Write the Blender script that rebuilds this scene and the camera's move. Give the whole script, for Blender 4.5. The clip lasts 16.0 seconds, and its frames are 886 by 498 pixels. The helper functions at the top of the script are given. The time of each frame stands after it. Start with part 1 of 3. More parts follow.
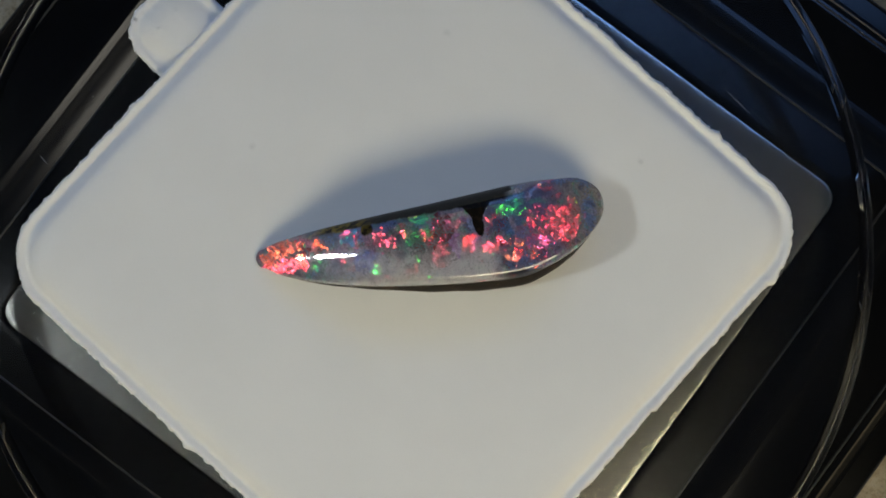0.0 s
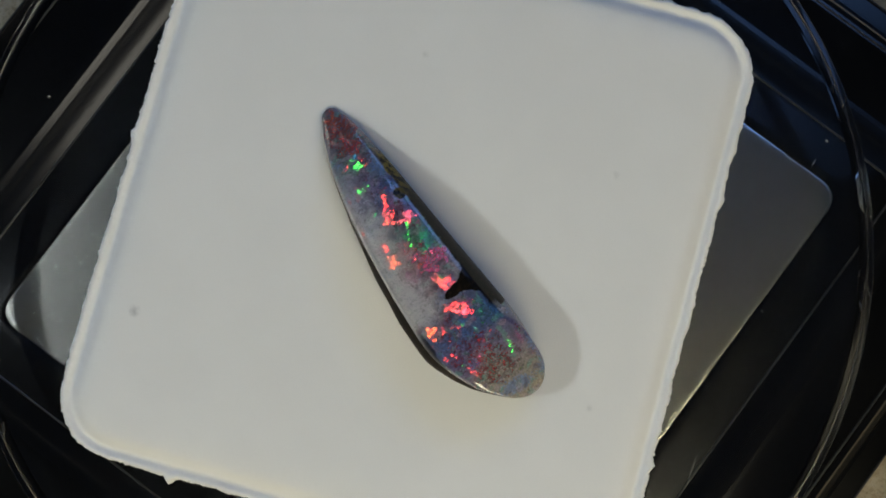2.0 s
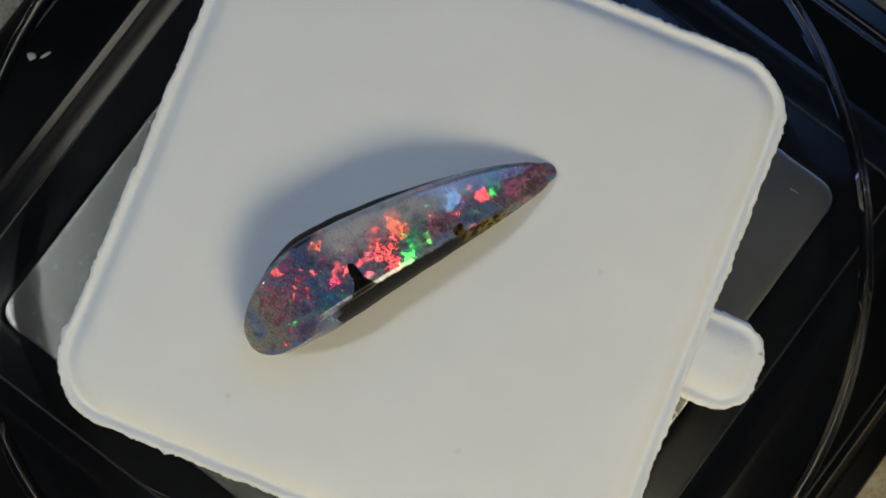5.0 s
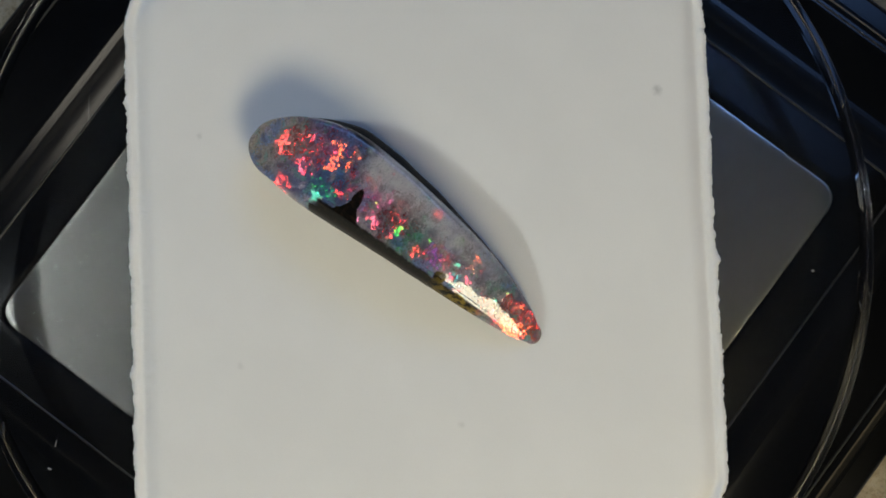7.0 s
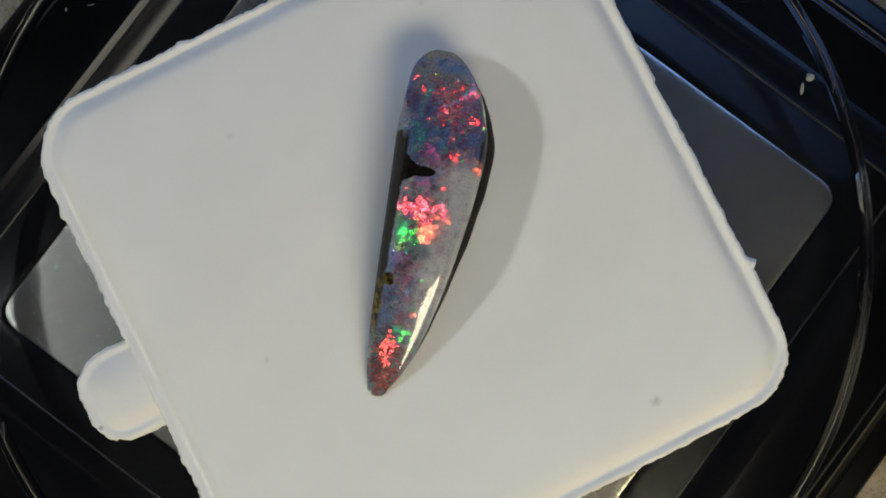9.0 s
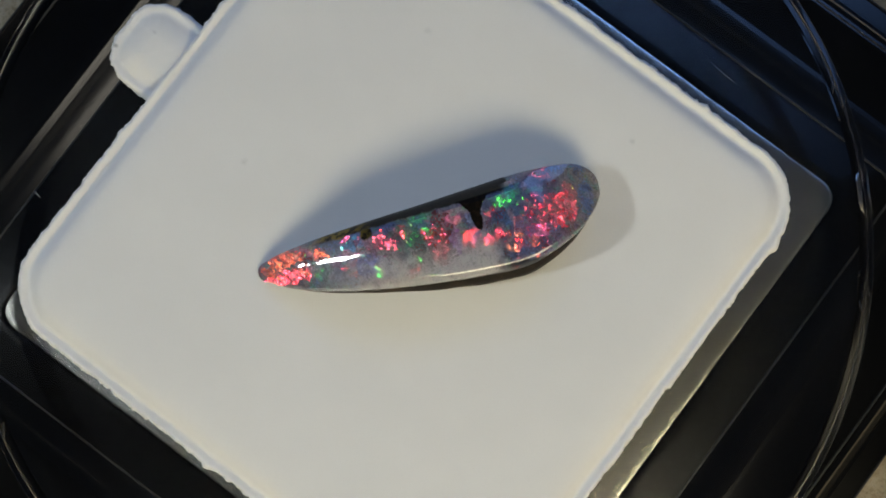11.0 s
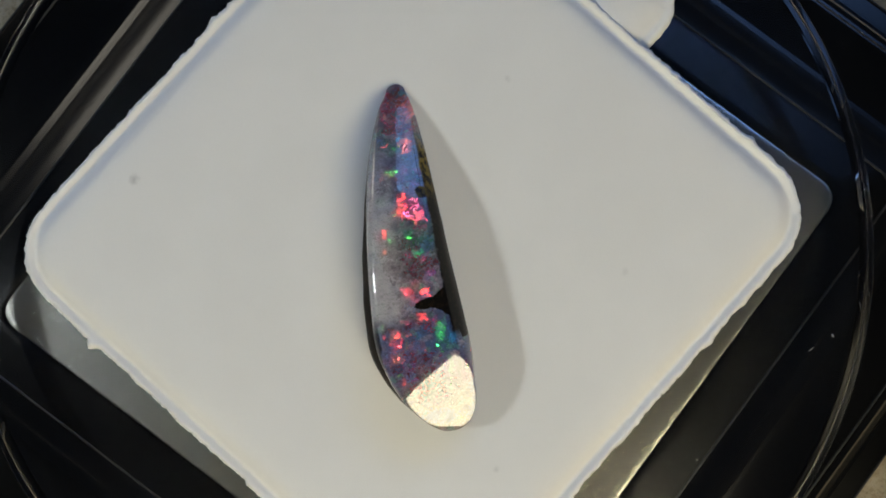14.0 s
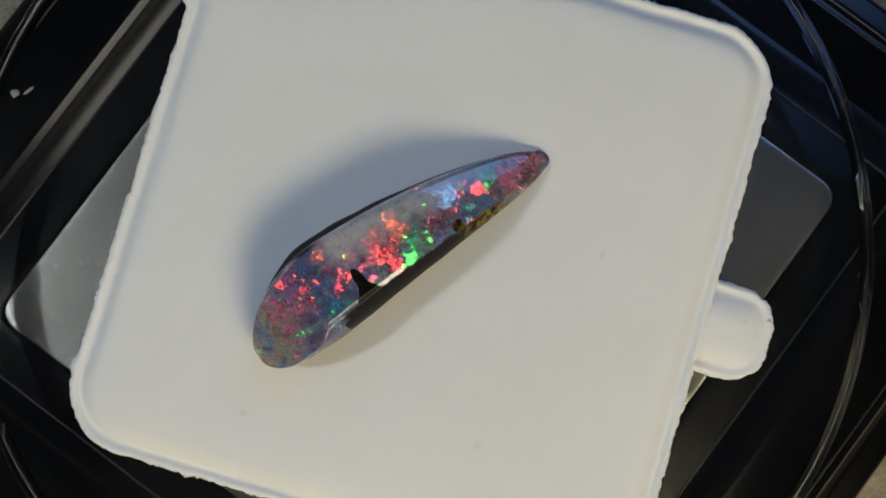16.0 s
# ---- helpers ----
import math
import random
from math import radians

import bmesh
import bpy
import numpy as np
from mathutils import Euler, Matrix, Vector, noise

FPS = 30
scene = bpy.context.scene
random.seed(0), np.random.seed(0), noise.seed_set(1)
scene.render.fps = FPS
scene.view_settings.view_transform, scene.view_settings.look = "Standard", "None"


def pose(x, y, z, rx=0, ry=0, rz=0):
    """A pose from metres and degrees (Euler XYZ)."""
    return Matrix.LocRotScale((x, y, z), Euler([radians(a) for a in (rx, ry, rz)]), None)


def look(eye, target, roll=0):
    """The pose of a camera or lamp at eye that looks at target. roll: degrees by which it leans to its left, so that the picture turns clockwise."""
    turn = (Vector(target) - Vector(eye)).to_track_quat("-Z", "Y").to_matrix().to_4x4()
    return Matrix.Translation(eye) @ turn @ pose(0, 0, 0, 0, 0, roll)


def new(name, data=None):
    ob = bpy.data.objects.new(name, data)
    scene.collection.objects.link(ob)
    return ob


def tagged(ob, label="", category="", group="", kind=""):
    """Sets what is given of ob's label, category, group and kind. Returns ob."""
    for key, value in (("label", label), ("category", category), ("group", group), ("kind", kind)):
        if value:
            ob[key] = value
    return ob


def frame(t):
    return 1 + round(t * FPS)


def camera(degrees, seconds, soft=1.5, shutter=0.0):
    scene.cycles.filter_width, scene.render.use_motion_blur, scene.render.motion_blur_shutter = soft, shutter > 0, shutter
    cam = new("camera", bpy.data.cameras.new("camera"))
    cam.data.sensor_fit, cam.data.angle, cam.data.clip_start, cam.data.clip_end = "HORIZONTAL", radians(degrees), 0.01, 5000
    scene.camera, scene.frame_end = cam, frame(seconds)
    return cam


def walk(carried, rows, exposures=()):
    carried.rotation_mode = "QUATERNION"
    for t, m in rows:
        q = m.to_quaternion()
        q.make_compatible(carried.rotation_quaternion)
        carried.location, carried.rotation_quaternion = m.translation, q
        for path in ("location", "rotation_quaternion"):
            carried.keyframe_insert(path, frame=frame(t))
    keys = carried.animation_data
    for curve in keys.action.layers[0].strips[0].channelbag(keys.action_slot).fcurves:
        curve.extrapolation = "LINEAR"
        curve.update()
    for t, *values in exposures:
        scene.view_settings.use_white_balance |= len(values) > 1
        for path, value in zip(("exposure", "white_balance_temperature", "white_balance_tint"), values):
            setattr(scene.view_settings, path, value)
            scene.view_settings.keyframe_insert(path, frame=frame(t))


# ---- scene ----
MM = 0.001
TOP = 30.0  # height of the pad's face above the table, mm

# ---- camera ----
cam = camera(50.0, 16.0, soft=1.8)
STAND = pose(2.832 * MM, -5.013 * MM, (92.375 + TOP) * MM, 2.612, 0.026, 0)
walk(cam, [(0.0, STAND), (16.0, STAND)],
     exposures=[(0.0, -0.22, 6470, 8), (1.5, -0.19, 6450, 7), (3.5, -0.16, 6440, 7), (7.0, -0.05, 6600, 8), (9.0, -0.05, 6600, 8), (12.5, -0.03, 6620, 8), (16.0, -0.04, 6620, 8)])

# ---- world and light ----
world = bpy.data.worlds.new("sky")
scene.world = world
world.use_nodes = True
sky = world.node_tree.nodes.new("ShaderNodeTexSky")
sky.sky_type, sky.sun_disc = "NISHITA", False
sky.sun_elevation, sky.sun_rotation = radians(40), radians(200)
world.node_tree.links.new(sky.outputs[0], world.node_tree.nodes["Background"].inputs[0])
world.node_tree.nodes["Background"].inputs[1].default_value = 0.1


def area_lamp(name, eye, target, width, height, watts, colour, shape="RECTANGLE"):
    data = bpy.data.lights.new(name, "AREA")
    data.shape, data.size, data.size_y = shape, width, height
    data.energy, data.color = watts, colour
    ob = new(name, data)
    ob.matrix_basis = look(eye, target)
    return ob


AIM = (0, 0, TOP * MM)
area_lamp("desk_lamp_light", (0.098, -0.210, 0.205), AIM, 0.16, 0.08, 0.61, (1.0, 0.885, 0.62))
area_lamp("side_lamp_light", (-0.345, -0.012, 0.325), AIM, 0.03, 0.03, 0.60, (0.87, 0.95, 1.0), "DISK")
area_lamp("window_light", (0.58, 1.38, 1.12), (0.1, 0, 0.05), 1.55, 0.62, 8.4, (0.23, 0.44, 1.0))
# unseen lamp, added low at the upper left to brighten the base's sloping step
area_lamp("chamfer_fill_light", (-0.92, 0.70, 0.40), AIM, 0.30, 0.30, 1.0, (1.0, 0.92, 0.78))


# ---- materials ----
def scalar_or_link(tree, socket, value):
    if isinstance(value, bpy.types.NodeSocket):
        tree.links.new(value, socket)
    elif isinstance(value, (tuple, list)) and len(value) == 3 and socket.type == "RGBA":
        socket.default_value = (*value, 1)
    else:
        socket.default_value = value


class Shader:
    """A node material, written as expressions."""

    def __init__(self, name):
        self.mat = bpy.data.materials.new(name)
        self.mat.use_nodes = True
        self.tree = self.mat.node_tree
        self.bsdf = self.tree.nodes["Principled BSDF"]
        self.out = self.tree.nodes["Material Output"]

    def node(self, kind, **props):
        n = self.tree.nodes.new(kind)
        for key, value in props.items():
            if key == "operation":
                n.operation = value
            elif key == "blend_type":
                n.blend_type = value
            elif key == "data_type":
                n.data_type = value
        return n

    def put(self, node, **values):
        for key, value in values.items():
            scalar_or_link(self.tree, node.inputs[key.replace("_", " ")], value)
        return node

    def math(self, op, a, b=0.0, clamp=False):
        n = self.node("ShaderNodeMath", operation=op)
        n.use_clamp = clamp
        scalar_or_link(self.tree, n.inputs[0], a)
        scalar_or_link(self.tree, n.inputs[1], b)
        return n.outputs[0]

    def vmath(self, op, a, b=(0, 0, 0), scale=None):
        n = self.node("ShaderNodeVectorMath", operation=op)
        scalar_or_link(self.tree, n.inputs[0], a)
        scalar_or_link(self.tree, n.inputs[1], b)
        if scale is not None:
            scalar_or_link(self.tree, n.inputs["Scale"], scale)
        return n.outputs[0]

    def coords(self, scale=1000.0):
        """Object coordinates in millimetres."""
        c = self.node("ShaderNodeTexCoord")
        return self.vmath("SCALE", c.outputs["Object"], scale=scale)

    def noise(self, vector, scale, detail=3.0, rough=0.5, colour=False):
        n = self.node("ShaderNodeTexNoise")
        self.put(n, Vector=vector, Scale=scale, Detail=detail, Roughness=rough)
        return n.outputs["Color" if colour else "Fac"]

    def voronoi(self, vector, scale, colour=True):
        n = self.node("ShaderNodeTexVoronoi")
        self.put(n, Vector=vector, Scale=scale)
        return n.outputs["Color" if colour else "Distance"]

    def step(self, value, low, high):
        n = self.node("ShaderNodeMapRange")
        n.interpolation_type = "SMOOTHSTEP"
        for i, v in enumerate((value, low, high, 0.0, 1.0)):
            scalar_or_link(self.tree, n.inputs[i], v)
        return n.outputs[0]

    def mix(self, fac, a, b):
        n = self.node("ShaderNodeMix", data_type="RGBA")
        scalar_or_link(self.tree, n.inputs["Factor"], fac)
        scalar_or_link(self.tree, n.inputs[6], a)
        scalar_or_link(self.tree, n.inputs[7], b)
        return n.outputs[2]

    def split(self, vector):
        n = self.node("ShaderNodeSeparateXYZ")
        scalar_or_link(self.tree, n.inputs[0], vector)
        return n.outputs

    def join(self, x, y, z):
        n = self.node("ShaderNodeCombineXYZ")
        for i, v in enumerate((x, y, z)):
            scalar_or_link(self.tree, n.inputs[i], v)
        return n.outputs[0]

    def ramp(self, fac, stops, hard=False):
        n = self.node("ShaderNodeValToRGB")
        n.color_ramp.interpolation = "CONSTANT" if hard else "LINEAR"
        els = n.color_ramp.elements
        while len(els) < len(stops):
            els.new(0.5)
        for el, (at, c) in zip(els, stops):
            el.position, el.color = at, (*c, 1)
        scalar_or_link(self.tree, n.inputs[0], fac)
        return n.outputs[0]

    def bump(self, height, strength, distance=0.0001):
        n = self.node("ShaderNodeBump")
        self.put(n, Strength=strength, Distance=distance, Height=height)
        return n.outputs[0]

    def set(self, **values):
        self.put(self.bsdf, **values)
        return self


def black_plastic():
    s = Shader("black gloss plastic")
    p = s.coords()
    smudge = s.noise(p, 0.05, 4)
    fine = s.noise(p, 3.0, 4)
    s.set(Base_Color=s.mix(smudge, (0.0012, 0.0012, 0.0012), (0.003, 0.003, 0.0028)), IOR=1.42,
          Roughness=s.math("ADD", s.math("MULTIPLY", s.step(smudge, 0.35, 0.7), 0.08), 0.17),
          Normal=s.bump(fine, 0.04))
    return s.mat


# Lighter grey than the body: the step edges' highlight is put into this colour.
def glint_plastic():
    s = Shader("lighter edge-glint plastic")
    p = s.coords()
    k = s.noise(p, 0.4, 4)
    s.set(Base_Color=s.mix(k, (0.006, 0.006, 0.0055), (0.022, 0.021, 0.02)), Roughness=0.36, Normal=s.bump(s.noise(p, 5.0, 3), 0.2))
    return s.mat


def panel_metal():
    s = Shader("dark satin panel")
    p = s.coords()
    grain = s.voronoi(p, 13.0)
    gx, gy, gz = s.split(grain)
    flake = s.noise(p, 6.5, 3, 0.7)
    tilt = s.vmath("SCALE", s.vmath("SUBTRACT", grain, (0.5, 0.5, 0.5)), scale=0.30)
    flat = s.vmath("MULTIPLY", tilt, (1, 1, 0))
    geo = s.node("ShaderNodeNewGeometry")
    n = s.vmath("NORMALIZE", s.vmath("ADD", geo.outputs["Normal"], flat))
    s.set(Base_Color=s.mix(s.step(flake, 0.40, 0.62), (0.42, 0.405, 0.365), (0.70, 0.68, 0.615)), Metallic=1.0,
          Roughness=s.math("ADD", s.math("MULTIPLY", gz, 0.06), 0.20), Normal=n)
    return s.mat


def clear_plastic(name, tint=(0.97, 0.98, 1.0)):
    s = Shader(name)
    s.set(Base_Color=tint, Transmission_Weight=1.0, Roughness=0.0, IOR=1.49)
    return s.mat


def foam():
    s = Shader("white foam")
    p = s.coords()
    wide = s.noise(p, 0.12, 3)
    fine = s.noise(p, 7.5, 3, 0.7)
    col = s.mix(s.step(wide, 0.3, 0.75), (0.765, 0.76, 0.745), (0.79, 0.785, 0.77))
    col = s.mix(s.math("MULTIPLY", s.step(fine, 0.52, 0.75), 0.22), col, (0.60, 0.60, 0.60))
    # pressed-in smudges
    for x, y, r, k in ((-5.9, -27.4, 1.1, 0.45), (-16.0, 9.0, 0.7, 0.18), (22.0, 8.0, 0.6, 0.2), (3.0, 20.5, 0.8, 0.14), (-28.4, 22.0, 0.45, 0.8), (-25.6, 25.4, 0.3, 0.6)):
        d = s.vmath("SUBTRACT", s.vmath("MULTIPLY", p, (1, 1, 0)), (x, y, 0))
        length = s.node("ShaderNodeVectorMath", operation="LENGTH")
        scalar_or_link(s.tree, length.inputs[0], d)
        worn = s.math("ADD", length.outputs["Value"], s.math("MULTIPLY", s.noise(p, 1.3, 4), 1.2 * r))
        m = s.math("MULTIPLY", s.step(worn, r * 1.3, r * 0.5), k)
        col = s.mix(m, col, (0.22, 0.22, 0.22))
    s.set(Base_Color=col, Roughness=0.95, Specular_IOR_Level=0.15, Sheen_Weight=0.15,
          Normal=s.bump(fine, 0.65, 0.00011))
    return s.mat


def table_stone():
    s = Shader("speckled beige worktop")
    p = s.coords()
    a = s.noise(p, 0.35, 5, 0.65)
    b = s.noise(p, 1.4, 4, 0.7)
    col = s.ramp(a, ((0.3, (0.22, 0.175, 0.11)), (0.5, (0.33, 0.275, 0.185)), (0.7, (0.42, 0.365, 0.27))))
    col = s.mix(s.step(b, 0.58, 0.70), col, (0.20, 0.16, 0.12))
    s.set(Base_Color=col, Roughness=s.math("ADD", s.math("MULTIPLY", b, 0.2), 0.18), Normal=s.bump(b, 0.1))
    return s.mat


def plain(name, colour, rough=0.8):
    s = Shader(name)
    p = s.coords(1.0)
    k = s.noise(p, 6.0, 5)
    s.set(Base_Color=s.mix(k, colour, tuple(c * 0.85 for c in colour)), Roughness=rough)
    return s.mat


def ironstone():
    s = Shader("dark brown ironstone")
    p = s.coords()
    a = s.noise(p, 0.5, 5, 0.6)
    b = s.noise(p, 3.5, 4, 0.6)
    col = s.ramp(a, ((0.3, (0.006, 0.005, 0.004)), (0.55, (0.018, 0.013, 0.009)), (0.75, (0.05, 0.032, 0.018))))
    col = s.mix(s.step(b, 0.62, 0.75), col, (0.09, 0.06, 0.03))
    s.set(Base_Color=col, Roughness=0.55, Normal=s.bump(b, 0.25, 0.00008), Specular_IOR_Level=0.2)
    return s.mat


# colours of the opal's play
RED, ORANGE, GREEN, PINK = (0.72, 0.03, 0.05), (0.75, 0.10, 0.04), (0.03, 0.66, 0.08), (0.52, 0.045, 0.14)
BLUE, TEAL, LIME = (0.015, 0.07, 0.22), (0.03, 0.36, 0.32), (0.55, 0.90, 0.05)


def opal():
    """Body, colour play and ironstone skin come from the stone's own attributes; grain and polish are added here."""
    s = Shader("polished opal")
    p = s.coords()

    def attribute(name, vector=False):
        n = s.node("ShaderNodeAttribute")
        n.attribute_name = name
        return n.outputs["Vector" if vector else "Color"]

    play, skin, worn = s.split(attribute("amount"))
    grain = s.noise(p, 7.0, 4, 0.7)
    body = s.mix(s.math("MULTIPLY", s.step(grain, 0.52, 0.30), 0.45), attribute("body"), (0.02, 0.028, 0.045))
    dark = s.mix(s.step(s.noise(p, 2.6, 4), 0.48, 0.7), (0.004, 0.0035, 0.003), (0.016, 0.010, 0.006))
    dark = s.mix(s.math("MULTIPLY", s.step(s.noise(p, 1.5, 5), 0.44, 0.60), worn), dark, (0.20, 0.145, 0.025))
    s.set(Base_Color=s.mix(skin, body, dark), Roughness=0.45, Coat_Weight=s.math("SUBTRACT", 1.0, s.math("MULTIPLY", skin, 0.88)),
          Specular_IOR_Level=s.math("SUBTRACT", 0.5, s.math("MULTIPLY", skin, 0.45)), Coat_Roughness=0.03, Coat_IOR=1.58)
    turn = s.node("ShaderNodeVectorTransform")
    turn.vector_type, turn.convert_from, turn.convert_to = "NORMAL", "OBJECT", "WORLD"
    scalar_or_link(s.tree, turn.inputs[0], s.vmath("NORMALIZE", attribute("lattice", True)))
    flash = s.tree.nodes.new("ShaderNodeBsdfPrincipled")
    s.put(flash, Base_Color=attribute("play"), Metallic=1.0, Roughness=0.24, Normal=turn.outputs[0], Coat_Weight=1.0, Coat_Roughness=0.03, Coat_IOR=1.58)
    both = s.tree.nodes.new("ShaderNodeMixShader")
    amount = s.math("MULTIPLY", s.math("MULTIPLY", play, s.math("SUBTRACT", 1.0, skin)), s.math("ADD", s.math("MULTIPLY", grain, 0.8), 0.55), True)
    scalar_or_link(s.tree, both.inputs[0], amount)
    s.tree.links.new(s.bsdf.outputs[0], both.inputs[1])
    s.tree.links.new(flash.outputs[0], both.inputs[2])
    s.tree.links.new(both.outputs[0], s.out.inputs[0])
    return s.mat


BLACK, PANEL, PANE, RIM = black_plastic(), panel_metal(), clear_plastic("clear plastic pane"), clear_plastic("clear plastic rim", (0.90, 0.94, 1.0))
FOAM, TABLE, IRON, OPAL = foam(), table_stone(), ironstone(), opal()
WALL, CEILING = plain("matt wall paint", (0.45, 0.43, 0.40)), plain("ceiling paint", (0.16, 0.16, 0.16))
GLINT = glint_plastic()
DUST = plain("pale dust", (0.26, 0.26, 0.25))


# ---- helpers of the scene ----
def mesh_of(name, bm, material, smooth=True):
    bmesh.ops.recalc_face_normals(bm, faces=bm.faces[:])
    data = bpy.data.meshes.new(name)
    bm.to_mesh(data)
    bm.free()
    if smooth:
        for f in data.polygons:
            f.use_smooth = True
    data.materials.append(material)
    return data


def part(name, bm, material, parent=None, label="", smooth=True):
    ob = new(name, mesh_of(name, bm, material, smooth))
    ob.parent = parent
    return tagged(ob, label)


def bridge(bm, loops, closed_ends=(False, False)):
    """Joins closed loops of points, one after another, into a skin."""
    rings = [[bm.verts.new(co) for co in ring] for ring in loops]
    n = len(rings[0])
    for a, b in zip(rings, rings[1:]):
        for i in range(n):
            bm.faces.new((a[i], a[(i + 1) % n], b[(i + 1) % n], b[i]))
    for wanted, ring in zip(closed_ends, (rings[0], rings[-1])):
        if wanted:
            bm.faces.new(ring)
    return rings


def box(bm, x0, x1, y0, y1, z0, z1):
    m = Matrix.Translation(((x0 + x1) / 2, (y0 + y1) / 2, (z0 + z1) / 2)) @ Matrix.Diagonal((x1 - x0, y1 - y0, z1 - z0, 1))
    bmesh.ops.create_cube(bm, size=1, matrix=m)


def rounded_square(half_x, half_y, radius, steps=8, edge=0):
    """Points of a rectangle with round corners, in mm, anticlockwise; edge: extra points along each side."""
    pts = []
    for k in range(4):
        cx = (half_x - radius) * (1, -1, -1, 1)[k]
        cy = (half_y - radius) * (1, 1, -1, -1)[k]
        arc = [(cx + radius * math.cos(radians(90 * k + 90 * i / steps)), cy + radius * math.sin(radians(90 * k + 90 * i / steps)))
               for i in range(steps + 1)]
        pts += arc
        if edge:
            nxt = (k + 1) % 4
            ex = (half_x - radius) * (1, -1, -1, 1)[nxt] + radius * math.cos(radians(90 * nxt))
            ey = (half_y - radius) * (1, 1, -1, -1)[nxt] + radius * math.sin(radians(90 * nxt))
            x0, y0 = arc[-1]
            pts += [(x0 + (ex - x0) * i / (edge + 1), y0 + (ey - y0) * i / (edge + 1)) for i in range(1, edge + 1)]
    return pts


# ---- room and table ----
def room():
    bm = bmesh.new()
    box(bm, -0.9, 0.9, -0.7, 0.9, -0.04, 0)
    bmesh.ops.bevel(bm, geom=bm.edges[:], offset=0.003, segments=2, affect="EDGES")
    tagged(part("worktop", bm, TABLE, smooth=False), "beige speckled stone worktop under the turntable", "worktop", kind="structure")
    bm = bmesh.new()
    box(bm, -0.8, 0.8, -0.6, 0.85, -0.75, -0.04)
    tagged(part("counter_base", bm, WALL, smooth=False), "plain base that carries the worktop", "counter base", kind="structure")
    bm = bmesh.new()
    box(bm, -1.6, 1.6, -1.6, 1.4, -0.80, -0.75)
    tagged(part("floor", bm, WALL, smooth=False), "plain floor of the room", "floor", kind="structure")
    bm = bmesh.new()
    box(bm, -1.6, 1.6, -1.6, 1.4, 1.65, 1.75)
    tagged(part("ceiling", bm, CEILING, smooth=False), "plain pale ceiling of the room", "ceiling", kind="structure")
    for name, b in (("wall_west", (-1.7, -1.6, -1.6, 1.4)), ("wall_east", (1.6, 1.7, -1.6, 1.4)), ("wall_south", (-1.7, 1.7, -1.7, -1.6))):
        bm = bmesh.new()
        box(bm, *b, -0.80, 1.75)
        tagged(part(name, bm, WALL, smooth=False), "plain painted wall of the room", "wall", kind="structure")
    bm = bmesh.new()
    for b in ((-1.7, -0.24, -0.80, 1.75), (1.40, 1.7, -0.80, 1.75), (-0.24, 1.40, -0.80, 0.78), (-0.24, 1.40, 1.46, 1.75)):
        box(bm, b[0], b[1], 1.4, 1.5, b[2], b[3])
    tagged(part("wall_north", bm, WALL, smooth=False), "plain painted wall with a window opening", "wall", kind="structure")


# ---- turntable ----
BASE_TURN = 8.2 - 45.0


